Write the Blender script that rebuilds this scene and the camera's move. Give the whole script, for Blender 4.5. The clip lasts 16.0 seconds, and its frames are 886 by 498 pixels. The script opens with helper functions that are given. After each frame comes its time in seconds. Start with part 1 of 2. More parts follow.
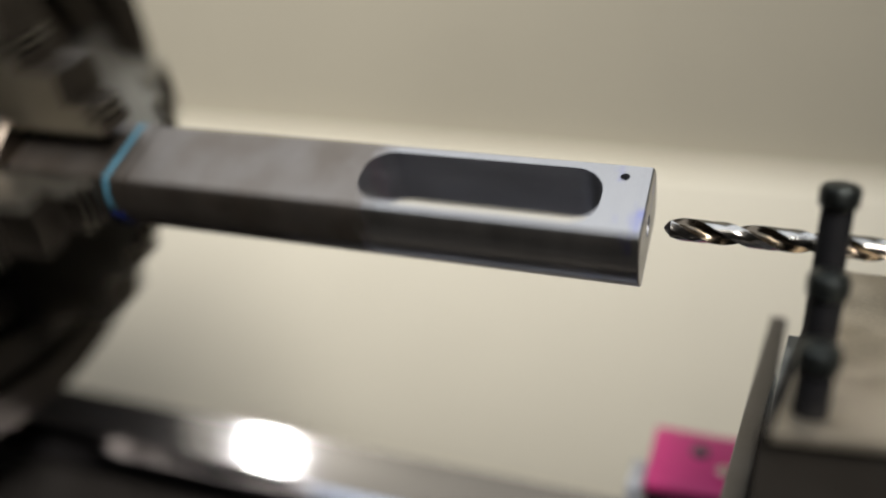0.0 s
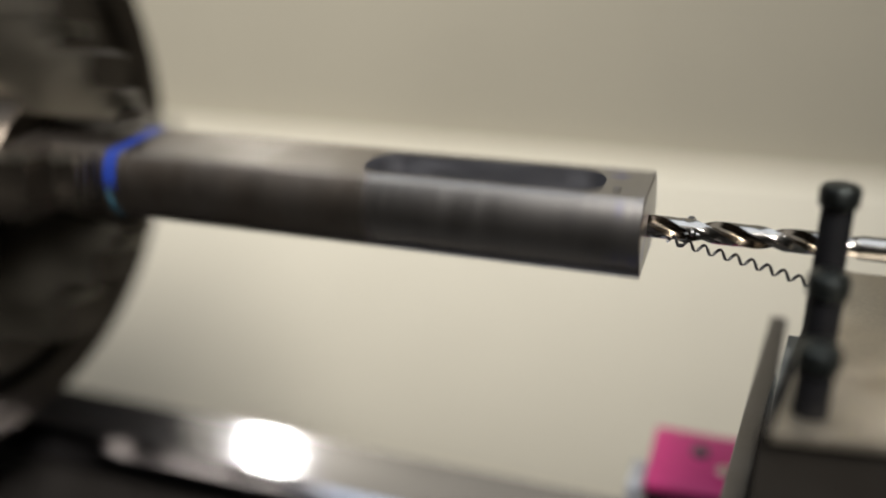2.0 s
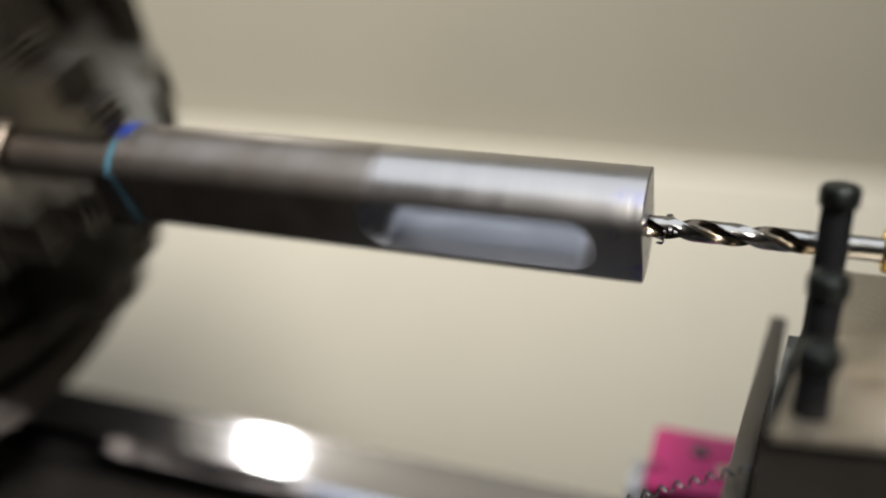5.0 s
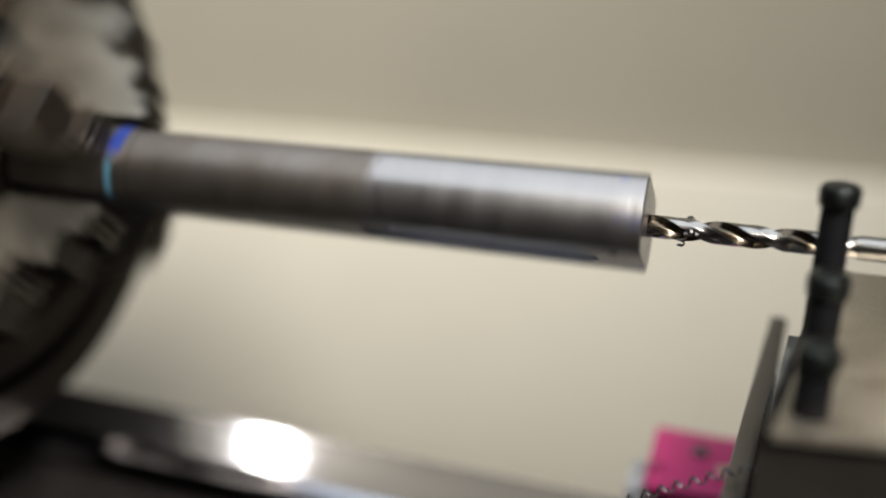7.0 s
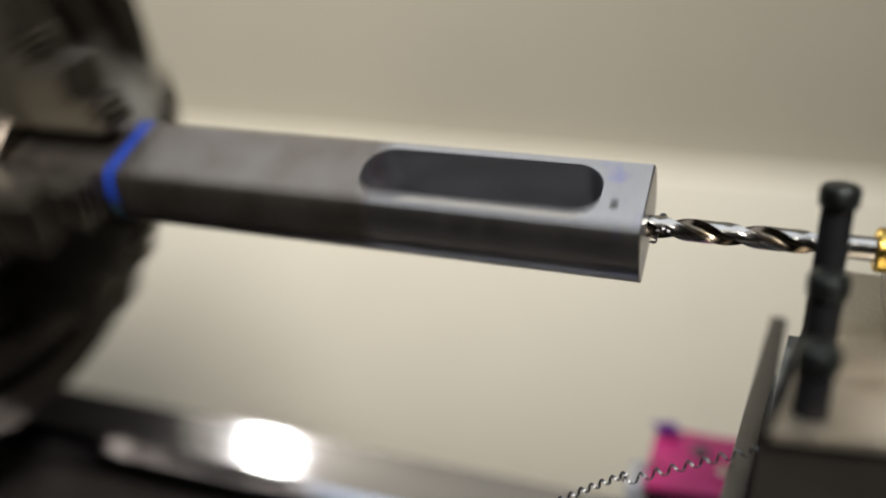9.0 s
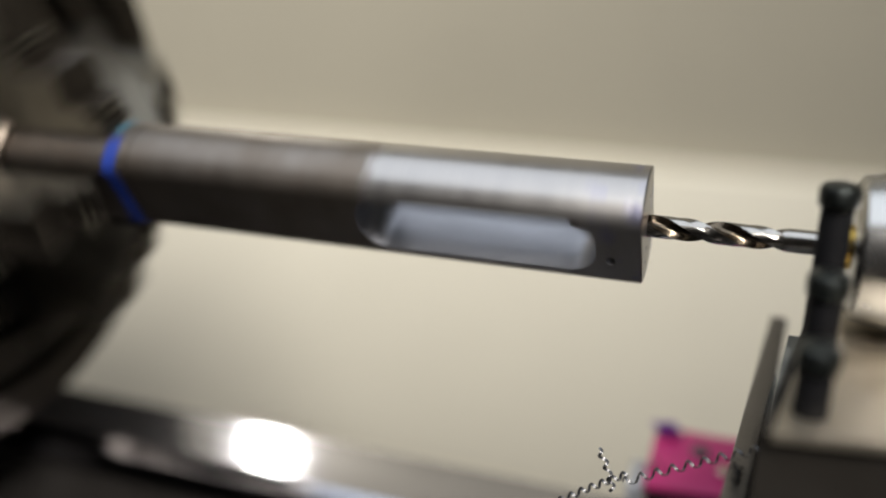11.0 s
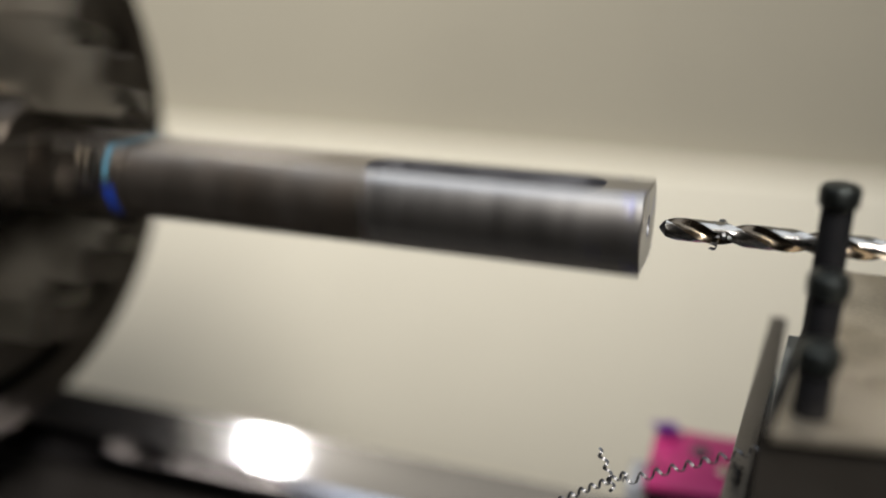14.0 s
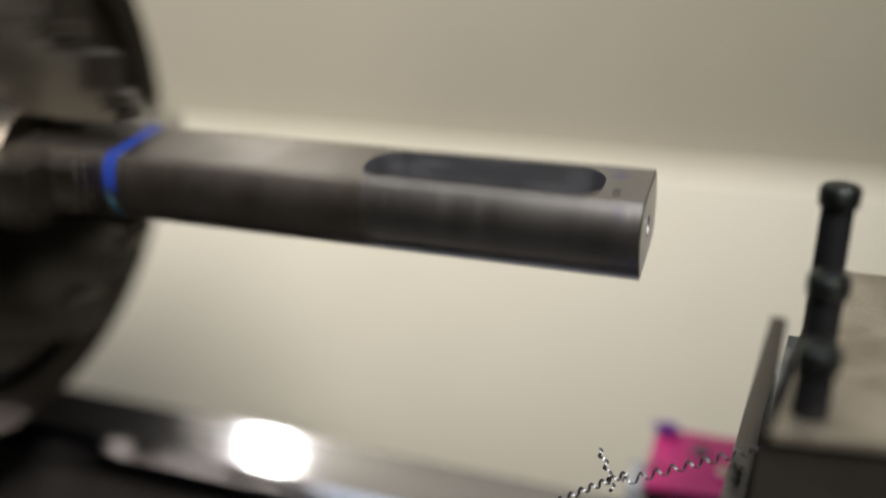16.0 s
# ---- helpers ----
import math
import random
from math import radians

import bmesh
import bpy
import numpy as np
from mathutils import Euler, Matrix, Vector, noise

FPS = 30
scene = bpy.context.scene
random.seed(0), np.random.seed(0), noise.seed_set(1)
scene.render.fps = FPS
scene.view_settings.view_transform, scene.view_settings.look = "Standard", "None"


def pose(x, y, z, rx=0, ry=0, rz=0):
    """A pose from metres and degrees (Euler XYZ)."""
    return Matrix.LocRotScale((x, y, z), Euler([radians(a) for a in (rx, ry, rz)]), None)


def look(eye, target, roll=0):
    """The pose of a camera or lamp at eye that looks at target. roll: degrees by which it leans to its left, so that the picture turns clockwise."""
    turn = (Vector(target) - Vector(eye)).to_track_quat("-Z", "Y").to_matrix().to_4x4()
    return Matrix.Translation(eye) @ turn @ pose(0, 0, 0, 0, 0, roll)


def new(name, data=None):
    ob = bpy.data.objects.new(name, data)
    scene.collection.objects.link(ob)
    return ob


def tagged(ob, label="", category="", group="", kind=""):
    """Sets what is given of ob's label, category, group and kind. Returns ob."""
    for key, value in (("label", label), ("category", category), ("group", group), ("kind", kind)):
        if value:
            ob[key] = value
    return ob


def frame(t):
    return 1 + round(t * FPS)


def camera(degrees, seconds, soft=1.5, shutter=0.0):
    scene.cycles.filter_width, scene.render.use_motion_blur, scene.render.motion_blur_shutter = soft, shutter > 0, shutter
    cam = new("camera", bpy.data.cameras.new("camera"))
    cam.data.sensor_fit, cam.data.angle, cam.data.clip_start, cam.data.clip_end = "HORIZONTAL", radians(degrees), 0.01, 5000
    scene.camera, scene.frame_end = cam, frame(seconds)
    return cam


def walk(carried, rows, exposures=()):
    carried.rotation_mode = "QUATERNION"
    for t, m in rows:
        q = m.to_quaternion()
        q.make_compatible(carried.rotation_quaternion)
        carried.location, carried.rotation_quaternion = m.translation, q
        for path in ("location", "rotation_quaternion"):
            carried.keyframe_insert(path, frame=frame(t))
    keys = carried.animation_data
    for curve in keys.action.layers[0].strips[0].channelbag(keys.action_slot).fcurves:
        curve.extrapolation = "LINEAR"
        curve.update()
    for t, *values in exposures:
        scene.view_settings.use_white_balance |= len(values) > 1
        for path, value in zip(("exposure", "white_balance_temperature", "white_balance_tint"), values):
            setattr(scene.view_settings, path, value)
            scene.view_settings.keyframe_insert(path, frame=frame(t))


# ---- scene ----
# camera: fixed on a stand, looking along the workpiece, wide aperture focused on the end of the bar
EYE = Vector((0.02582, -0.24988, 0.08778))
RIGHT = Vector((0.94182, 0.33603, -0.00739))
DOWN = Vector((0.11507, -0.34300, -0.93227))
AHEAD = Vector((-0.31581, 0.87718, -0.36171))
CAM_POSE = Matrix((
    (RIGHT.x, -DOWN.x, -AHEAD.x, EYE.x),
    (RIGHT.y, -DOWN.y, -AHEAD.y, EYE.y),
    (RIGHT.z, -DOWN.z, -AHEAD.z, EYE.z),
    (0, 0, 0, 1)))
cam = camera(53.36, 16.0, soft=1.8, shutter=0.24)
walk(cam, [(0.0, CAM_POSE), (16.0, CAM_POSE)], exposures=[(0.0, 0.0), (16.0, 0.0)])
cam.data.dof.use_dof = True
cam.data.dof.focus_distance = 0.257
cam.data.dof.aperture_fstop = 2.2

# ---- light ----
world = bpy.data.worlds.new("workshop_air")
world.use_nodes = True
world.node_tree.nodes["Background"].inputs[0].default_value = (0.9, 0.92, 1.0, 1)
world.node_tree.nodes["Background"].inputs[1].default_value = 0.03
scene.world = world


def area_lamp(name, eye, target, size_x, size_y, watts, colour):
    data = bpy.data.lights.new(name, "AREA")
    data.shape, data.size, data.size_y, data.energy, data.color = "RECTANGLE", size_x, size_y, watts, colour
    ob = new(name, data)
    ob.matrix_world = look(eye, target)
    return ob


key = area_lamp("key_lamp", (0.60, -1.15, 1.74), (-2.25, 0.9, -1.00), 1.2, 0.9, 54.0, (1.0, 0.95, 0.875))
key.data.spread = radians(86)
area_lamp("ceiling_panel", (-0.80, -0.20, 1.76), (-0.80, -0.19, 0.0), 2.3, 2.0, 26.0, (0.85, 0.92, 1.0))
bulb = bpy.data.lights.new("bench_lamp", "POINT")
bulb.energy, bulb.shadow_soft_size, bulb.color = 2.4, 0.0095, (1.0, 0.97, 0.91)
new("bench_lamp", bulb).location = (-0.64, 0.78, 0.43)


# ---- materials ----
def mat(name, colour, rough=0.5, metal=0.0, vary=0.12, scale=60.0, fine=900.0, bump=0.05, stretch=(1, 1, 1), spec=0.5, coat=0.0, rvary=0.17):
    m = bpy.data.materials.new(name)
    m.use_nodes = True
    nt = m.node_tree
    bsdf = nt.nodes["Principled BSDF"]
    co = nt.nodes.new("ShaderNodeTexCoord")
    mp = nt.nodes.new("ShaderNodeMapping")
    mp.inputs["Scale"].default_value = stretch
    nt.links.new(co.outputs["Object"], mp.inputs["Vector"])
    big, small = nt.nodes.new("ShaderNodeTexNoise"), nt.nodes.new("ShaderNodeTexNoise")
    big.inputs["Scale"].default_value, small.inputs["Scale"].default_value = scale, fine
    big.inputs["Detail"].default_value, small.inputs["Detail"].default_value = 4, 6
    for n in (big, small):
        nt.links.new(mp.outputs["Vector"], n.inputs["Vector"])
    add = nt.nodes.new("ShaderNodeMath")
    add.operation = "ADD"
    nt.links.new(big.outputs["Fac"], add.inputs[0])
    nt.links.new(small.outputs["Fac"], add.inputs[1])
    ramp = nt.nodes.new("ShaderNodeMapRange")
    ramp.inputs["From Min"].default_value, ramp.inputs["From Max"].default_value = 0.6, 1.4
    nt.links.new(add.outputs[0], ramp.inputs["Value"])
    mix = nt.nodes.new("ShaderNodeMix")
    mix.data_type = "RGBA"
    mix.inputs["A"].default_value = (*[c * (1 - vary) for c in colour], 1)
    mix.inputs["B"].default_value = (*[min(1, c * (1 + vary)) for c in colour], 1)
    nt.links.new(ramp.outputs["Result"], mix.inputs["Factor"])
    nt.links.new(mix.outputs["Result"], bsdf.inputs["Base Color"])
    rr = nt.nodes.new("ShaderNodeMapRange")
    rr.inputs["From Min"].default_value, rr.inputs["From Max"].default_value = 0.3, 0.7
    rr.inputs["To Min"].default_value, rr.inputs["To Max"].default_value = rough * (1 - rvary), min(1, rough * (1 + rvary))
    nt.links.new(big.outputs["Fac"], rr.inputs["Value"])
    nt.links.new(rr.outputs["Result"], bsdf.inputs["Roughness"])
    bsdf.inputs["Metallic"].default_value = metal
    bsdf.inputs["Specular IOR Level"].default_value = spec
    bsdf.inputs["Coat Weight"].default_value = coat
    if bump:
        b = nt.nodes.new("ShaderNodeBump")
        b.inputs["Strength"].default_value, b.inputs["Distance"].default_value = bump, 0.0005
        nt.links.new(small.outputs["Fac"], b.inputs["Height"])
        nt.links.new(b.outputs["Normal"], bsdf.inputs["Normal"])
    return m


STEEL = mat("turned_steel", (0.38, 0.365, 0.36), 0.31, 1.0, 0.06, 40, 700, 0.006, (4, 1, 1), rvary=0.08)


def tone_and_dye(material, edge, brown_tone, dye_from):
    """Brown, rougher metal up to an edge along x, the plain steel tone after it, and smudges of blue layout dye near
    the end.
    """
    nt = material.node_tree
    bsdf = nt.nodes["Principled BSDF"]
    steel_tone = bsdf.inputs["Base Color"].links[0].from_socket
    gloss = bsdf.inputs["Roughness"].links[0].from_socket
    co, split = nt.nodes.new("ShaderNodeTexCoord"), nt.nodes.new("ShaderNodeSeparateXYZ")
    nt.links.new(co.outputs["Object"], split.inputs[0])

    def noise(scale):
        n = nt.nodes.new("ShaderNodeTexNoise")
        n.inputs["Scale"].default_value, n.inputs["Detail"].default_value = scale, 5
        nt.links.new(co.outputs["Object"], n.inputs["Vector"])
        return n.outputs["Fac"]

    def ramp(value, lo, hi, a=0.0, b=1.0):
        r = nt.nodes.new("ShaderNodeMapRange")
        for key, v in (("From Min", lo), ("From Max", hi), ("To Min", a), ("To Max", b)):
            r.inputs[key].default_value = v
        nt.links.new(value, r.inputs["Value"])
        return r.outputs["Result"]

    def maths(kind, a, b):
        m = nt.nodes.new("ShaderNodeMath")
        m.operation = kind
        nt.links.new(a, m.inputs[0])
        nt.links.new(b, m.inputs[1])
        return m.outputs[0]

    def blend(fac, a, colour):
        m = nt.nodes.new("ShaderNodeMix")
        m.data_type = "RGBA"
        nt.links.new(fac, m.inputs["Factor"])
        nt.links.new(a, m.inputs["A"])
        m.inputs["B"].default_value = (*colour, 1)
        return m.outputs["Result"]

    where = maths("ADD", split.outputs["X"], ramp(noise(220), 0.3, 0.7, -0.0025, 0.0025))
    brown_fac = maths("MULTIPLY", ramp(where, edge - 0.003, edge + 0.003, 1.0, 0.0), ramp(noise(60), 0.3, 0.7, 0.75, 1.0))
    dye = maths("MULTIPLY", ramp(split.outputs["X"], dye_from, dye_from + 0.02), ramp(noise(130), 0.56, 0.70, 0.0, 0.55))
    nt.links.new(blend(dye, blend(brown_fac, steel_tone, brown_tone), (0.16, 0.18, 0.50)), bsdf.inputs["Base Color"])
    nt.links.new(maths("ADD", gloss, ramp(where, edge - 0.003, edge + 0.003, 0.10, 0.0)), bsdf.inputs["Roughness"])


tone_and_dye(STEEL, -0.0838, (0.165, 0.140, 0.118), -0.022)
MILLED = mat("milled_slot_steel", (0.34, 0.345, 0.38), 0.44, 1.0, 0.12, 60, 1200, 0.03, (1, 4, 4))
CHUCK_STEEL = mat("chuck_steel", (0.046, 0.039, 0.033), 0.38, 1.0, 0.15, 30, 700, 0.10)
# Jaw flanks as lit and fronts as shaded, put into two steel colours.
JAW_STEEL = mat("jaw_steel", (0.40, 0.375, 0.32), 0.36, 1.0, 0.14, 50, 900, 0.08)
JAW_SHADE = mat("jaw_shade", (0.065, 0.056, 0.047), 0.38, 0.9, 0.25, 50, 900, 0.08)
DRILL_STEEL = mat("drill_steel", (0.38, 0.365, 0.345), 0.18, 1.0, 0.10, 200, 2500, 0.05)
FLUTE_SHADE = mat("flute_shade", (0.12, 0.098, 0.074), 0.24, 1.0, 0.2, 200, 2500, 0.05)
CHIP_STEEL = mat("chip_steel", (0.12, 0.12, 0.125), 0.45, 1.0, 0.2, 300, 2500, 0.05)
BED_STEEL = mat("ground_bedway", (0.44, 0.44, 0.48), 0.13, 1.0, 0.14, 18, 500, 0.03, (1, 6, 6))
CAST_IRON = mat("cast_iron_paint", (0.014, 0.012, 0.011), 0.6, 0.0, 0.25, 25, 400, 0.2)
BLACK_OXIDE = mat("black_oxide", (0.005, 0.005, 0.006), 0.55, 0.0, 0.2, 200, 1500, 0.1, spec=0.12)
GREY_OXIDE = mat("worn_screw_steel", (0.07, 0.078, 0.078), 0.35, 1.0, 0.2, 300, 1500, 0.1)
SCREW_GREEN = mat("dull_clamp_steel", (0.10, 0.105, 0.10), 0.5, 0.0, 0.2, 60, 900, 0.1)
# The holder's lit top and shaded sides are put into two colours.
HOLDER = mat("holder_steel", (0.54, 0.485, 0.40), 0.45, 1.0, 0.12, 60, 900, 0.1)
DARK_SIDE = mat("dark_side", (0.014, 0.012, 0.010), 0.6, 0.0, 0.2, 60, 900, 0.1, spec=0.25)
BLADE = mat("tool_steel", (0.19, 0.18, 0.178), 0.36, 1.0, 0.18, 120, 1600, 0.15)
PINK = mat("pink_anodised", (0.54, 0.028, 0.18), 0.42, 0.0, 0.10, 90, 1200, 0.04)
VIOLET = mat("violet_colour", (0.16, 0.03, 0.32), 0.5, 0.0, 0.2, 200, 1200, 0.02)
BLUE = mat("blue_marker", (0.004, 0.020, 0.16), 0.5, 0.0, 0.2, 300, 1200, 0.02)
PALE_BLUE = mat("pale_blue_marker", (0.03, 0.09, 0.13), 0.5, 0.0, 0.25, 300, 1200, 0.02)
SPLASH = mat("cream_paint", (0.80, 0.757, 0.642), 0.42, 0.0, 0.05, 4, 60, 0.03)
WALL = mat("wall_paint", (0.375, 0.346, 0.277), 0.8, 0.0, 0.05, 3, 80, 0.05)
CEILING = mat("ceiling_brown", (0.30, 0.24, 0.18), 0.9, 0.0, 0.04, 3, 80, 0.05)
DARK_WALL = mat("wall_dark", (0.050, 0.042, 0.035), 0.8, 0.0, 0.08, 3, 80, 0.05)
CONCRETE = mat("concrete_floor", (0.035, 0.033, 0.030), 0.8, 0.0, 0.2, 3, 90, 0.2)
BRASS = mat("brass_collar", (0.62, 0.42, 0.10), 0.3, 1.0, 0.1, 200, 1200, 0.05)
SILVER = mat("drill_chuck_steel", (0.46, 0.455, 0.45), 0.25, 1.0, 0.08, 100, 1200, 0.05)
ZINC = mat("zinc_plate", (0.50, 0.51, 0.55), 0.42, 0.5, 0.1, 120, 1200, 0.05)
TRAY = mat("tray_paint", (0.014, 0.013, 0.012), 0.7, 0.0, 0.08, 6, 90, 0.05)


# ---- mesh helpers ----
def finish(bm, name, material, angle=35):
    bmesh.ops.recalc_face_normals(bm, faces=bm.faces)
    me = bpy.data.meshes.new(name)
    bm.to_mesh(me)
    bm.free()
    me.shade_smooth()
    me.set_sharp_from_angle(angle=radians(angle))
    me.materials.append(material)
    return me


def part(name, bm, material, parent=None, label="", angle=35):
    ob = new(name, finish(bm, name, material, angle))
    if parent:
        ob.parent = parent
    return tagged(ob, label)


def thing(name, place, label, category, group="", kind=""):
    ob = new(name)
    ob.empty_display_size = 0.01
    ob.matrix_world = place if isinstance(place, Matrix) else Matrix.Translation(place)
    return tagged(ob, label, category, group, kind)


def box(x0, x1, y0, y1, z0, z1, bevel=0.0, seg=2):
    bm = bmesh.new()
    bmesh.ops.create_cube(bm, size=1, matrix=Matrix.LocRotScale(((x0 + x1) / 2, (y0 + y1) / 2, (z0 + z1) / 2), None, (x1 - x0, y1 - y0, z1 - z0)))
    if bevel:
        bmesh.ops.bevel(bm, geom=bm.edges[:], offset=bevel, segments=seg, profile=0.5, affect="EDGES")
    return bm


def revolve(profile, steps=96, axis="x", closed=False):
    """A body turned about an axis: profile holds (along, radius)."""
    bm = bmesh.new()
    rings = []
    for a, r in profile:
        ring = []
        for k in range(steps):
            t = 2 * math.pi * k / steps
            p = (a, r * math.cos(t), r * math.sin(t)) if axis == "x" else (r * math.cos(t), r * math.sin(t), a)
            ring.append(bm.verts.new(p))
        rings.append(ring)
    pairs = list(zip(rings, rings[1:])) + ([(rings[-1], rings[0])] if closed else [])
    for a, b in pairs:
        for k in range(steps):
            bm.faces.new((a[k], a[(k + 1) % steps], b[(k + 1) % steps], b[k]))
    if not closed:
        bm.faces.new(rings[0])
        bm.faces.new(rings[-1])
    return bm


def prism(outline, lo, hi, along="x"):
    """An outline of (u, v) drawn out along an axis: x: (y, z), y: (x, z), z: (x, y)."""
    bm = bmesh.new()
    put = {"x": lambda u, v, w: (w, u, v), "y": lambda u, v, w: (u, w, v), "z": lambda u, v, w: (u, v, w)}[along]
    a = [bm.verts.new(put(u, v, lo)) for u, v in outline]
    b = [bm.verts.new(put(u, v, hi)) for u, v in outline]
    bm.faces.new(a)
    bm.faces.new(b)
    n = len(outline)
    for k in range(n):
        bm.faces.new((a[k], a[(k + 1) % n], b[(k + 1) % n], b[k]))
    return bm


def cut(me_ob, cutters):
    """Takes the cutters out of a mesh object for good."""
    for c in cutters:
        mod = me_ob.modifiers.new("cut", "BOOLEAN")
        mod.operation, mod.object, mod.solver, mod.material_mode = "DIFFERENCE", c, "EXACT", "TRANSFER"
    bpy.context.view_layer.update()
    dep = bpy.context.evaluated_depsgraph_get()
    me = bpy.data.meshes.new_from_object(me_ob.evaluated_get(dep))
    me_ob.modifiers.clear()
    me_ob.data = me
    for c in cutters:
        bpy.data.objects.remove(c)
    me.shade_flat()


def sweep(points, outline, closed_ends=True):
    """A thin section carried along a run of points, for chips and ribbons."""
    bm = bmesh.new()
    rings = []
    for k, p in enumerate(points):
        p = Vector(p)
        d = (Vector(points[min(k + 1, len(points) - 1)]) - Vector(points[max(k - 1, 0)])).normalized()
        s = d.cross(Vector((0.3, 0.2, 0.93))).normalized()
        t = d.cross(s)
        rings.append([bm.verts.new(p + s * u + t * v) for u, v in outline])
    n = len(outline)
    for a, b in zip(rings, rings[1:]):
        for k in range(n):
            bm.faces.new((a[k], a[(k + 1) % n], b[(k + 1) % n], b[k]))
    bm.faces.new(rings[0])
    bm.faces.new(rings[-1])
    return bm


# ---- setting ----
def slab(name, x0, x1, y0, y1, z0, z1, material, label="", category=""):
    return tagged(part(name, box(x0, x1, y0, y1, z0, z1), material), label, category, kind="structure")


slab("wall_north", -2.0, 2.0, 0.93, 1.03, -1.1, 1.85, WALL, "matt grey-beige painted workshop wall", "wall")
# Unseen walls and floor kept dark, ceiling brown, for the bar's reflections.
slab("wall_south", -2.0, 2.0, -2.1, -2.0, -1.1, 1.85, DARK_WALL, "matt dark brown workshop wall out of view", "wall")
slab("wall_west", -2.1, -2.0, -2.1, 1.03, -1.1, 1.85, DARK_WALL, "matt dark brown workshop wall out of view", "wall")
slab("wall_east", 2.0, 2.1, -2.1, 1.03, -1.1, 1.85, DARK_WALL, "matt dark brown workshop wall out of view", "wall")
slab("floor", -2.1, 2.1, -2.1, 1.03, -1.2, -1.1, CONCRETE, "plain grey concrete workshop floor", "floor")
slab("ceiling", -2.1, 2.1, -2.1, 1.03, 1.85, 1.95, CEILING, "plain brown workshop ceiling out of view", "ceiling")


tagged(part("wainscot", box(-2.0, 2.0, 0.900, 0.929, -1.1, -0.236, 0.003), SPLASH), "smooth cream painted panelling along the lower wall", "wall panel", kind="structure")
tagged(part("bench", box(-0.75, 0.95, -0.22, 0.16, -0.45, -0.40, 0.004), TRAY), "dark painted steel lathe bench", "bench")
for x in (-0.68, 0.88):
    for y in (-0.17, 0.11):
        part("leg", box(x - 0.03, x + 0.03, y - 0.03, y + 0.03, -1.1, -0.45, 0.003), TRAY, bpy.data.objects["bench"])


# ---- lathe ----
def lathe_bed():
    b = thing("lathe_bed", (0, 0, 0), "dark cast iron lathe bed with bright ground ways", "lathe bed")
    part("rear_way", prism([(0.058, -0.155), (0.058, -0.141), (0.057, -0.140), (0.0268, -0.140), (0.0262, -0.1406), (0.0210, -0.1440), (0.0204, -0.1448), (0.0204, -0.155)], -0.55, 0.75), BED_STEEL, b, "bright ground steel way")
    part("front_way", prism([(-0.075, -0.160), (-0.075, -0.146), (-0.063, -0.134), (-0.051, -0.146), (-0.051, -0.160)], -0.55, 0.75), BED_STEEL, b, "bright ground steel way")
    part("rear_wall", box(-0.55, 0.75, 0.026, 0.052, -0.30, -0.155, 0.002), CAST_IRON, b)
    part("front_wall", box(-0.55, 0.75, -0.075, -0.051, -0.30, -0.160, 0.002), CAST_IRON, b)
    for x in (-0.30, -0.05, 0.20, 0.45):
        part("web", box(x - 0.008, x + 0.008, -0.051, 0.026, -0.29, -0.175), CAST_IRON, b)
    part("foot", box(-0.55, 0.75, -0.09, 0.065, -0.40, -0.30, 0.004), CAST_IRON, b)


def headstock():
    h = thing("headstock", (0, 0, 0), "dark painted cast iron headstock behind the chuck", "headstock")
    part("casting", box(-0.62, -0.372, -0.12, 0.20, -0.134, 0.085, 0.012, 3), CAST_IRON, h)
    # Added box, hidden behind the chuck, to darken what the bedway mirrors.
    part("reflection_block", box(-0.62, -0.372, 0.17, 0.258, -0.04, 0.075, 0.010, 3), CAST_IRON, h)
    part("spindle_nose", revolve([(-0.40, 0.05), (-0.372, 0.05), (-0.372, 0.045), (-0.352, 0.045)]), CHUCK_STEEL, h)


def carriage():
    c = thing("carriage", (0, 0, 0), "dark cast iron lathe carriage riding on the bed", "lathe carriage")
    part("saddle", box(0.012, 0.20, -0.14, -0.004, -0.134, -0.110, 0.003), CAST_IRON, c)
    part("cross_slide", box(0.020, 0.11, -0.20, -0.006, -0.110, -0.100, 0.002), CAST_IRON, c)


lathe_bed()
headstock()
carriage()

# chuck, built round the spindle axis (x), turning with the bar
CHUCK = thing("lathe_chuck", (0, 0, 0), "worn dark steel lathe chuck with stepped jaws gripping the bar", "lathe chuck")


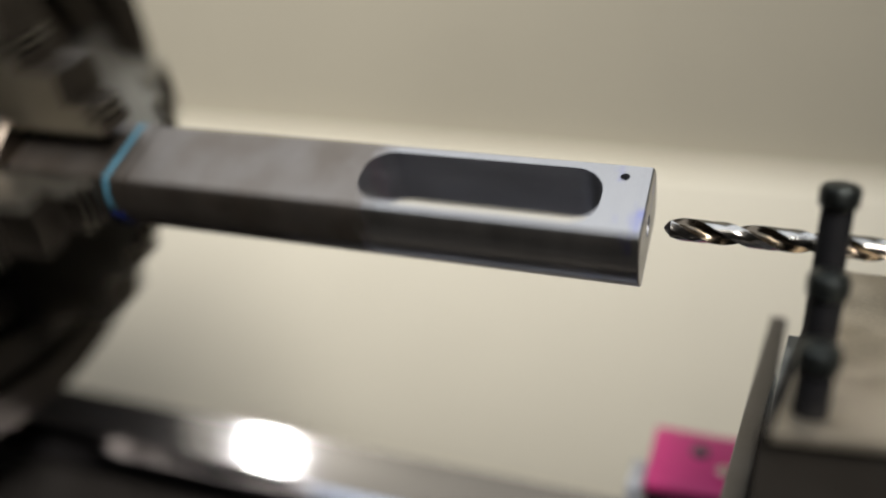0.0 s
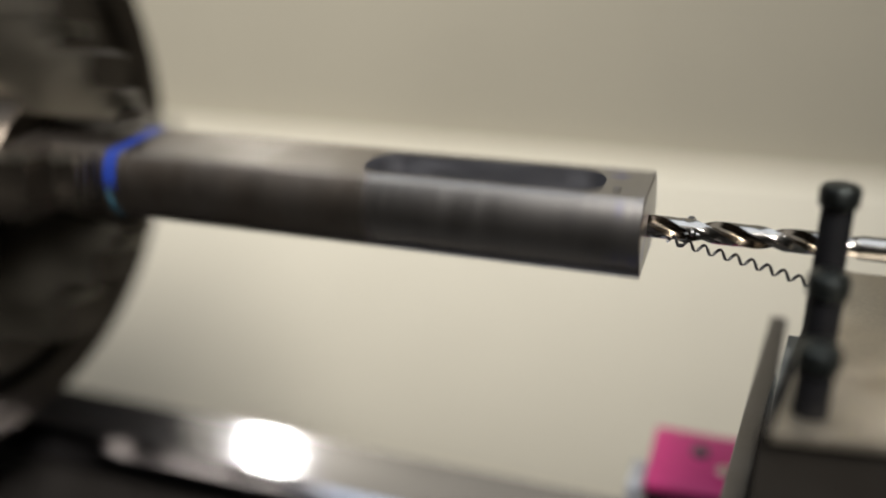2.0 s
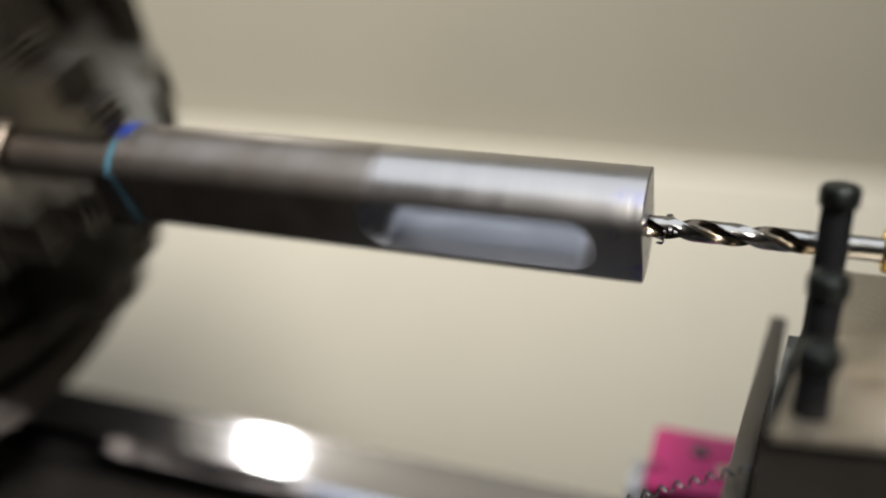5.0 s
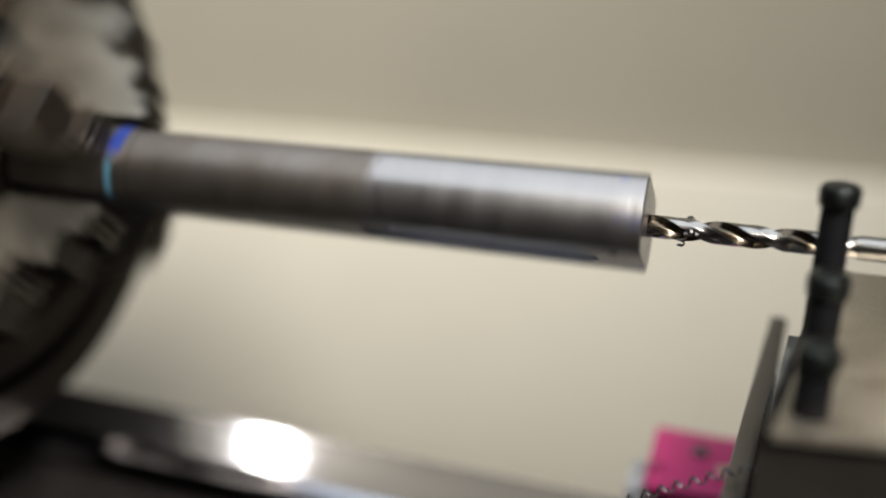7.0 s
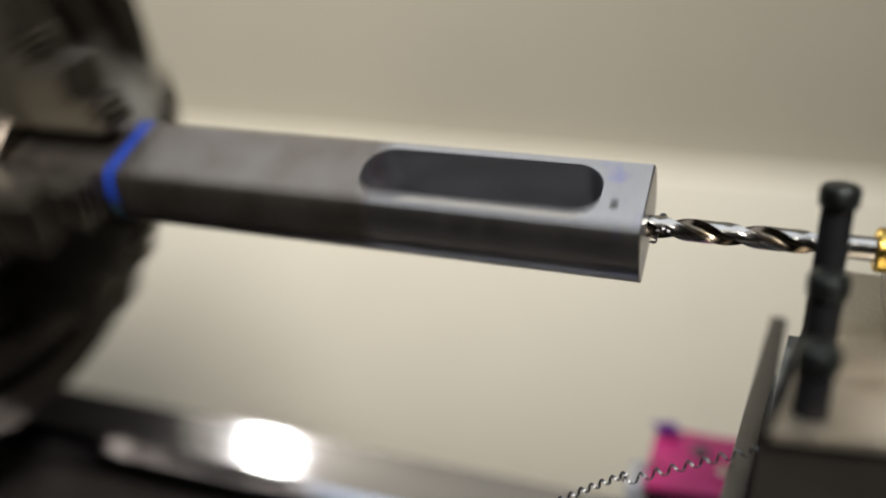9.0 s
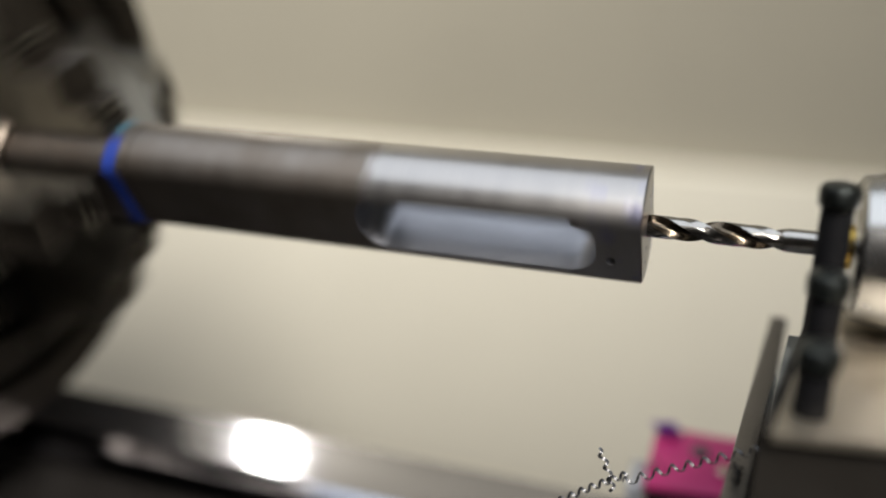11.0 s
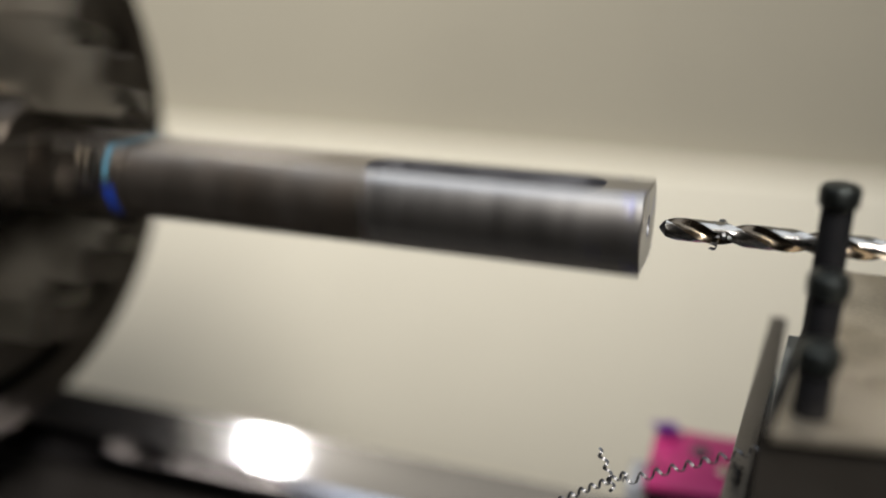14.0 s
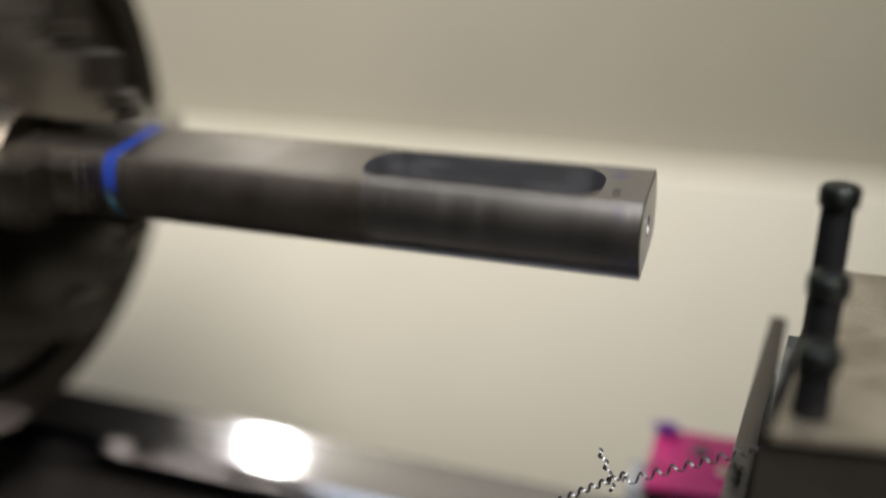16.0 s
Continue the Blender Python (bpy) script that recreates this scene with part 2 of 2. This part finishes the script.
def chuck():
    part("body", revolve([(-0.352, 0.045), (-0.352, 0.116), (-0.347, 0.1195), (-0.2605, 0.1195), (-0.2575, 0.1180), (-0.2575, 0.1020), (-0.2640, 0.1005),
                          (-0.2640, 0.0960), (-0.2575, 0.0945), (-0.2575, 0.0790), (-0.2660, 0.0780), (-0.2660, 0.0740), (-0.2575, 0.0730), (-0.2575, 0.0560), (-0.262, 0.0545),
                          (-0.262, 0.034), (-0.300, 0.030)], 160), CHUCK_STEEL, CHUCK)
    part("collar", revolve([(-0.262, 0.018), (-0.262, 0.030), (-0.238, 0.029), (-0.236, 0.026), (-0.226, 0.0245), (-0.222, 0.021), (-0.222, 0.018)], 96), CHUCK_STEEL, CHUCK)
    tip = [(-0.264, 0.0186), (-0.1815, 0.0186), (-0.1815, 0.0215), (-0.1860, 0.0219), (-0.1860, 0.0234), (-0.1820, 0.0237), (-0.1820, 0.0245), (-0.1870, 0.0248),
           (-0.1870, 0.0263), (-0.1830, 0.0266), (-0.1830, 0.0274), (-0.1900, 0.0278), (-0.1910, 0.0300), (-0.1910, 0.0404), (-0.2050, 0.0408), (-0.2050, 0.0450), (-0.2100, 0.0453), (-0.2100, 0.0468),
           (-0.2055, 0.0471), (-0.2055, 0.0479), (-0.2105, 0.0482), (-0.2105, 0.0497), (-0.2060, 0.0500), (-0.2060, 0.0508), (-0.264, 0.0512)]
    base = [(-0.264, 0.0514), (-0.2070, 0.0514), (-0.2070, 0.0645), (-0.2350, 0.0650), (-0.2350, 0.0690), (-0.2460, 0.0694), (-0.2460, 0.0860), (-0.264, 0.0860)]

    def block(name, outline, worn=()):
        """A jaw: its stepped side drawn across its width, each step hollowed to a shallow arc; light is put into its
        flank and ridge colour, shade into its fronts.
        """
        bm = bmesh.new()
        slices = []
        for k in range(9):
            w = 0.0100 * (k / 4 - 1)
            inset = 0.0005 if k in (0, 8) else 0.0
            slices.append([bm.verts.new((x - inset * (x > -0.25), w * (0.75 if r < 0.0285 else 1.0), r + w * w * (14 if 0.02 < r < 0.085 else 0))) for x, r in outline])
        n = len(outline)
        for a, b in zip(slices, slices[1:]):
            for k in range(n):
                # worn strips: ridge glints put into colour with the lighter steel
                bm.faces.new((a[k], a[(k + 1) % n], b[(k + 1) % n], b[k])).material_index = int(k in worn)
        bm.faces.new(slices[0]).material_index = 1
        bm.faces.new(slices[-1]).material_index = 1
        me = finish(bm, name, JAW_SHADE, 20)
        me.materials.append(JAW_STEEL)
        return me

    bm = revolve([(-0.2635, 0.0068), (-0.2605, 0.0062), (-0.2605, 0.0038), (-0.2640, 0.0036)], 32)
    bmesh.ops.translate(bm, vec=(0, 0, 0.0995), verts=bm.verts)
    meshes = (("jaw", block("jaw", base)), ("jaw_tip", block("jaw_tip", tip, (5, 9, 18, 22))), ("jaw_screw", finish(bm, "jaw_screw", JAW_SHADE)))
    for k in range(4):
        for name, me in meshes:
            piece = new(name, me)
            piece.parent = CHUCK
            piece.matrix_basis = Matrix.Rotation(radians(JAW_TURN + 90 * k), 4, "X")
    # slots beside the jaws: solid black plates with the slots' shade as colour
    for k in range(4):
        groove = part("jaw_channel", box(-0.270, -0.2571, -0.0125, 0.0125, 0.036, 0.0935, 0.0008), BLACK_OXIDE, CHUCK, "black plate for the shade in a jaw channel")
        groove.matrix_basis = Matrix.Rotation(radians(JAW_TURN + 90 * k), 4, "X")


JAW_TURN = -14
chuck()

# the workpiece: a round bar with two milled flats and a long slot through them
BAR_R, FLAT, SLOT = 0.0176, 0.0116, 0.0106
OFF = Vector((0, -0.0003, 0.0005))  # the bar sits a little off the spindle axis
BAR = thing("slotted_bar", (0, 0, 0), "grey steel bar with two flats and a long milled through slot", "metal bar")


def bar_ring(grow=0.0):
    """The outline of the bar: two round sides between two flats."""
    radius, flat = BAR_R + grow, FLAT + grow
    half = math.acos(flat / radius)
    ring = []
    for start in (-math.pi / 2, math.pi / 2):
        for k in range(65):
            a = start - (math.pi / 2 - half) + (math.pi - 2 * half) * k / 64
            ring.append((radius * math.cos(a), radius * math.sin(a)))
    return ring


def bar():
    # drawn out along the axis, with two shallow worn rings and a broken edge near the end
    bm = bmesh.new()
    rings = []
    for x, grow in ((-0.172, 0), (-0.0046, 0), (-0.0040, -0.00002), (-0.0026, -0.00002),
                    (-0.0020, 0.00001), (-0.0004, 0.00001), (0.0, -0.0004)):
        rings.append([bm.verts.new((x, y, z)) for y, z in bar_ring(grow)])
    for a, b in zip(rings, rings[1:]):
        for k in range(len(a)):
            bm.faces.new((a[k], a[(k + 1) % len(a)], b[(k + 1) % len(a)], b[k]))
    bm.faces.new(rings[0])
    bm.faces.new(rings[-1])
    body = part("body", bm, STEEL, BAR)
    cuts = []
    x0, x1, r = -0.0893, -0.0132, SLOT * 0.86
    pts = []
    for cx, cz, a0 in ((x1 - r, SLOT - r, 0), (x0 + r, SLOT - r, 90), (x0 + r, r - SLOT, 180), (x1 - r, r - SLOT, 270)):
        pts += [(cx + r * math.cos(radians(a0 + 3.75 * k)), cz + r * math.sin(radians(a0 + 3.75 * k))) for k in range(25)]
    cuts.append(part("slot", prism(pts, -0.03, 0.03, "y"), MILLED))
    bm = revolve([(-0.05, 0.0034), (0.004, 0.0034)], 48)
    bmesh.ops.translate(bm, vec=-OFF, verts=bm.verts)
    cuts.append(part("bore", bm, MILLED))
    for u, v in ((0.0088, 62), (0.0072, 236), (0.0118, 240)):
        bm = revolve([(-0.004, 0.0008), (0.004, 0.0008)], 20)
        bmesh.ops.translate(bm, vec=(0, u * math.cos(radians(v)), u * math.sin(radians(v))), verts=bm.verts)
        cuts.append(part("end_hole", bm, MILLED))
    bm = revolve([(-0.005, 0.0014), (0.02, 0.0014)], 24, "z")
    bmesh.ops.transform(bm, matrix=pose(-0.0090, -0.006, -0.0046, 90, 0, 0), verts=bm.verts)
    cuts.append(part("pin", bm, MILLED))
    bm = revolve([(-0.02, 0.0014), (0.003, 0.0014)], 24, "z")
    bmesh.ops.transform(bm, matrix=pose(-0.0078, 0.006, -0.0086, 90, 0, 0), verts=bm.verts)
    cuts.append(part("pin", bm, MILLED))
    cut(body, cuts)
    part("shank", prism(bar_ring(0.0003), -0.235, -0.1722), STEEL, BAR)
    for ob in BAR.children:
        ob.data.transform(Matrix.Translation(OFF))
    ring = [(u + OFF.y, v + OFF.z) for u, v in bar_ring(0.0005)]
    near = [(u, v) for u, v in ring if u < OFF.y - 0.0009]
    far = [(u, v) for u, v in ring if u > OFF.y + 0.0009]
    near.sort(key=lambda p: math.atan2(p[1] - OFF.z, OFF.y - p[0]))
    far.sort(key=lambda p: math.atan2(p[1] - OFF.z, p[0] - OFF.y))
    part("blue_mark", prism(near, -0.1808, -0.1755), BLUE, BAR, "blue marker band")
    part("pale_mark", prism(far, -0.1805, -0.1780), PALE_BLUE, BAR, "pale blue marker band")


bar()

# twist drill, its tip at its own origin, pointing to -x
DRILL = thing("twist_drill", (0.0045, 0, 0), "shiny steel twist drill with two spiral flutes", "drill bit")
DRILL_R = 0.00335


def drill():
    bm = bmesh.new()
    section = []
    n = 48
    for k in range(n):
        a = 2 * math.pi * k / n
        f = abs(math.sin(a))
        r = DRILL_R * (1.0 if f < 0.74 else 1.0 - 0.60 * math.sin((f - 0.74) / 0.26 * math.pi / 2) ** 0.8)
        if 0.10 < f < 0.60 and math.sin(a) * math.cos(a) < 0:
            r *= 0.965
        section.append((a, r))
    rings = []
    length, steps, pitch = 0.062, 150, 0.0385
    for i in range(steps + 1):
        x = length * i / steps
        taper = min(1.0, max(0.02, x / 0.0020))
        w = 2 * math.pi * x / pitch + radians(DRILL_PHASE)
        rings.append([bm.verts.new((x, min(r, DRILL_R * taper) * math.cos(a + w), min(r, DRILL_R * taper) * math.sin(a + w))) for a, r in section])
    for a, b in zip(rings, rings[1:]):
        for k in range(n):
            bm.faces.new((a[k], a[(k + 1) % n], b[(k + 1) % n], b[k]))
    bm.faces.new(rings[0])
    bm.faces.new(rings[-1])
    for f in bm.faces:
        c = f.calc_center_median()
        # Recessed flute faces turn darker brown: their dark reflections put into colour.
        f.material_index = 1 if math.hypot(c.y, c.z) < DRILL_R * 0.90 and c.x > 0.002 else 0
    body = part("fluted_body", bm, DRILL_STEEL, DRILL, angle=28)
    body.data.materials.append(FLUTE_SHADE)
    part("plain_shank", revolve([(0.0615, 0.0030), (0.063, 0.00335), (0.12, 0.00335)], 40), DRILL_STEEL, DRILL)


DRILL_PHASE = -36
drill()

HOLDER_CHUCK = thing("drill_chuck", (0.0045, 0, 0), "steel drill chuck with a brass nose ring in the tailstock", "drill chuck")
part("nose_ring", revolve([(0.0742, 0.0036), (0.0742, 0.0054), (0.0750, 0.0062), (0.0788, 0.0062), (0.0788, 0.0036)], 64), BRASS, HOLDER_CHUCK, "brass nose ring")
part("sleeve", revolve([(0.0788, 0.0036), (0.0788, 0.0170), (0.0806, 0.0200), (0.090, 0.0218), (0.148, 0.0218), (0.150, 0.0208), (0.150, 0.0036)], 64), SILVER, HOLDER_CHUCK)


# ---- tool holder ----
def tool_holder():
    h = thing("tool_holder", (0, 0, 0), "steel lathe tool holder block with a bare bright top", "tool holder")
    part("block", prism([(0.0350, -0.0640), (0.115, -0.0540), (0.115, 0.0390), (0.0530, 0.0390)], -0.095, -0.0246, "z"), DARK_SIDE, h, "holder block with the shade of its sides in its colour")
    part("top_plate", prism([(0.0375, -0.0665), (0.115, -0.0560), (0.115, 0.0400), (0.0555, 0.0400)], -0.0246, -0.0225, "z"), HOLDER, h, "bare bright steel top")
    part("clamp_plate", prism([(0.0362, -0.0545), (0.0400, -0.0545), (0.0480, -0.0060), (0.0420, -0.0060)], -0.095, -0.0262, "z"), SCREW_GREEN, h, "dull grey-green clamp plate")
    part("foot", box(0.050, 0.105, -0.065, -0.008, -0.100, -0.095), DARK_SIDE, h)
    b = thing("steel_strip", (0, 0, 0), "flat grey steel strip lying edge up on the cross slide", "steel strip")
    b.matrix_world = Matrix.Translation((0.0400, 0.071, 0)) @ Matrix.Rotation(radians(-5.5), 4, "Z")
    part("strip", box(0.0, 0.0060, -0.26, 0.0, -0.0997, -0.055, 0.0006), BLADE, b)
    part("backing", box(0.0062, 0.0074, -0.26, -0.040, -0.0997, -0.058, 0.0004), DARK_SIDE, b)


def clamp_screw(x, y, top):
    s = thing("clamp_screw", (x, y, -0.0225), "black clamping screw with a worn rounded head", "screw", "clamping screws on the tool holder")
    h = top + 0.0225
    part("shank", revolve([(0.0, 0.0040), (h - 0.007, 0.0040), (h - 0.006, 0.0036)], 32, "z"), BLACK_OXIDE, s)
    bm = revolve([(h - 0.0065, 0.0036), (h - 0.0058, 0.0050), (h - 0.0018, 0.0051), (h - 0.0006, 0.0045), (h, 0.0028)], 32, "z")
    part("head", bm, GREY_OXIDE, s, "worn grey steel head")


tool_holder()
clamp_screw(0.0484, -0.0165, 0.0225)
clamp_screw(0.0474, -0.0338, 0.0050)
clamp_screw(0.0457, -0.0545, -0.0045)


def pink_block():
    p = thing("pink_block", (0, 0, 0), "pink anodised block with small screws, riding on the rear bed way", "metal block")
    part("plate", box(0.0015, 0.0465, 0.0441, 0.087, -0.1245, -0.120, 0.0014), PINK, p, "pink anodised plate")
    # The unlit front below the plate: near-black colour for its shade.
    part("base", box(0.0025, 0.0455, 0.0471, 0.085, -0.1398, -0.1247, 0.0008), DARK_SIDE, p, "base of the pink block, its shade put into a dark colour")
    part("end_cap", box(-0.0050, 0.0012, 0.0421, 0.062, -0.1398, -0.122, 0.001), ZINC, p, "bright steel end cap")
    for name, x, y, r, steel, label in (("screw", 0.0207, 0.0712, 0.0036, SCREW_GREEN, "dull grey-green screw"), ("bolt", 0.0307, 0.0604, 0.0032, HOLDER, "bare steel bolt")):
        bm = revolve([(-0.1205, r), (-0.1188, r), (-0.1182, r * 0.75), (-0.1182, r * 0.45), (-0.1195, r * 0.42)], 24, "z")
        bmesh.ops.translate(bm, vec=(x, y, 0), verts=bm.verts)
        part(name, bm, steel, p, label)


pink_block()


# ---- chips ----
def helix(length, radius, pitch, bend=0.0):
    n = max(8, int(length / pitch * 14))
    pts = []
    for k in range(n + 1):
        u = k / n
        a = 2 * math.pi * length / pitch * u
        pts.append((length * u, radius * math.cos(a) + bend * u * u, radius * math.sin(a)))
    return pts


RIBBON = [(-0.00045, -0.00010), (0.00045, -0.00010), (0.00045, 0.00010), (-0.00045, 0.00010)]


def chip(name, length, radius, pitch, bend, label):
    return tagged(part(name, sweep(helix(length, radius, pitch, bend), RIBBON), CHIP_STEEL), label, "metal chip")


LONG_CHIP = chip("steel_chip", 0.043, 0.0012, 0.0045, 0.0035, "long curled bright steel drilling chip")
TAIL_CHIP = chip("steel_chip", 0.024, 0.0009, 0.0032, 0.002, "short dark curled steel drilling chip")
UPRIGHT_CHIP = chip("steel_chip", 0.013, 0.0008, 0.0036, 0.003, "short curled steel drilling chip standing on end")
PLATE_CHIP = chip("steel_chip", 0.007, 0.0016, 0.0042, 0.001, "short curled bright steel chip on the pink plate")
STRIP_CHIP = chip("steel_chip", 0.010, 0.0010, 0.0030, 0.002, "short curled dark steel chip on the steel strip")
FLUTE_CHIP = thing("chip_tangle", (0.0215, 0, 0), "small tangle of steel chips caught in the drill flute", "metal chip")
for k in range(6):
    curl = part("curl", sweep(helix(0.0030, 0.0009, 0.0016), RIBBON), CHIP_STEEL, FLUTE_CHIP)
    a = k * 1.9
    curl.matrix_basis = Matrix.Translation((0.0012 * (k - 3), 0.0027 * math.cos(a), 0.0030 * math.sin(a))) @ Euler((a, 0.7 * k, 1.3 * k)).to_matrix().to_4x4()


# A violet curl added to stand for a violet patch on the plate.
VIOLET_CURL = part("violet_curl", sweep(helix(0.010, 0.0022, 0.0035, 0.001), [(-0.0016, -0.0002), (0.0016, -0.0002), (0.0016, 0.0002), (-0.0016, 0.0002)]), VIOLET)
tagged(VIOLET_CURL, "violet curl lying on the pink block in place of a violet patch", "metal chip")


# ---- moves ----
# seconds, degrees of turn (modulo 180 or 360), read as the tilt of a slotted face towards the lens
TILT = [(0.0, 41, 1), (0.5, -22, 1), (1.0, 64, 0), (1.5, 73, 1), (2.0, 66, 0), (2.5, 69, 1), (3.0, 60, 0), (3.5, 36, 1), (4.0, 48, 0),
        (6.5, -25, 0), (7.0, -76, 1), (7.5, 14, 0), (8.0, -66, 1), (8.5, 29, 1), (9.0, 45, 0), (11.5, 17, 0), (12.0, -65, 1), (12.5, -27, 1),
        (13.0, 16, 1), (13.5, 48, 1), (14.0, 76, 1), (14.5, -59, 1), (15.0, -22, 0), (15.5, 16, 0), (16.0, 62, 0)]
STEP = 86.5


def picture(t):
    """Which picture of a film of 23.976 a second stands at t seconds."""
    return math.floor(23.976 * t + 1.138)


def spindle():
    """Degrees of turn at every tenth of a second: as far as the last whole picture, so that the turn goes in steps of two or three pictures."""
    marks = []
    for t, tilt, side in TILT:
        n, a = picture(t), -(tilt + 19.3) + 180 * side
        if marks:
            run = n - marks[-1][0]
            a += 360 * round((marks[-1][1] + STEP * run - a) / 360)
            if a - marks[-1][1] > 89 * run:
                a -= 360
        marks.append((n, a))
    return [(k / 10, along(marks, picture(k / 10))) for k in range(161)]


def along(keys, t):
    for (t0, a0), (t1, a1) in zip(keys, keys[1:]):
        if t <= t1:
            return a0 + (a1 - a0) * (t - t0) / (t1 - t0)
    return keys[-1][1]


# how far the drill has gone in, in units of 0.171 mm from its start
FEED = [(0.0, 0), (0.15, 20), (0.3, 36), (0.5, 40), (1.0, 50), (1.5, 55), (2.5, 62), (3.5, 76), (4.0, 92), (6.3, 98), (6.7, 98), (7.0, 60), (7.5, 45),
        (8.0, 88), (8.5, 103), (9.0, 106), (9.2, 108), (11.3, 180), (11.5, 150), (11.8, 70), (12.0, 52), (12.5, 44), (13.0, 16), (13.5, 8), (15.0, 8), (15.2, -17),
        (15.4, -300), (15.5, -360), (16.0, -480)]


def feed(t):
    return 0.0045 - 0.000171 * along(FEED, t)


def between(a, b, roll=0):
    """A pose at a whose x axis points to b."""
    return Matrix.Translation(a) @ (Vector(b) - Vector(a)).to_track_quat("X", "Z").to_matrix().to_4x4() @ Matrix.Rotation(radians(roll), 4, "X")


MOUTH = Vector((0.006, -0.003, -0.0025))


def swing(down, side, roll):
    d = Vector((math.cos(radians(down)), side, -math.sin(radians(down))))
    return between(MOUTH, MOUTH + d, roll)


def motions():
    keys = spindle()
    steps = [k / 30 for k in range(481)]
    for ob in (BAR, CHUCK):
        walk(ob, [(t, Matrix.Rotation(radians(along(keys, t)), 4, "X")) for t in steps])
    tenths = [k / 10 for k in range(161)]
    for ob in (DRILL, HOLDER_CHUCK):
        walk(ob, [(t, Matrix.Translation((feed(t), 0, 0))) for t in tenths])
    low = pose(0.03, -0.06, -0.098)
    walk(FLUTE_CHIP, [(t, low if t < 0.95 else Matrix.Translation((feed(t) + 0.0172, 0, 0))) for t in tenths])
    rest = between((0.0417, -0.0292, -0.0485), (0.0032, -0.0330, -0.0640))
    first = between((0.0391, -0.0379, -0.0490), (0.0041, -0.0405, -0.0655))
    walk(LONG_CHIP, [(0.0, low), (1.3, low), (1.4, swing(15, 0, 0)), (1.5, swing(19, 0, 50)), (1.6, swing(35, -0.1, 100)), (1.7, swing(22, 0, 150)),
                     (1.8, swing(45, -0.1, 200)), (1.9, swing(72, 0, 250)), (2.0, swing(9, 0, 300)), (2.1, swing(20, 0, 350)), (2.2, swing(45, 0, 400)),
                     (2.3, swing(85, 0, 450)), (2.4, swing(40, 0, 500)), (2.5, swing(10, 0, 550)), (2.6, swing(40, 0, 600)), (2.7, swing(-3, 0, 650)),
                     (2.8, swing(35, 0, 700)), (2.85, swing(55, 0, 720)), (3.0, first), (8.6, first), (8.9, rest), (16.0, rest)])
    lie = between((0.0032, -0.0330, -0.0640), (-0.0152, -0.0411, -0.0710))
    walk(TAIL_CHIP, [(0.0, low), (8.6, low), (8.9, lie), (16.0, lie)])
    walk(VIOLET_CURL, [(0.0, low), (8.3, low), (8.5, pose(0.0012, 0.080, -0.1172, 0, 0, 8)), (16.0, pose(0.0012, 0.080, -0.1172, 0, 0, 8))])
    spot = pose(0.0020, 0.0509, -0.1180, 0, 0, 35)
    walk(PLATE_CHIP, [(0.0, low), (2.6, low), (2.9, spot), (16.0, spot)])
    edge = between((0.0315, -0.0420, -0.0538), (0.0352, -0.0290, -0.0538))
    walk(STRIP_CHIP, [(0.0, low), (9.4, low), (9.8, edge), (16.0, edge)])
    stand = between((-0.0013, -0.0278, -0.0745), (-0.0044, -0.0228, -0.0620))
    walk(UPRIGHT_CHIP, [(0.0, low), (10.0, low), (10.5, stand), (16.0, stand)])


motions()
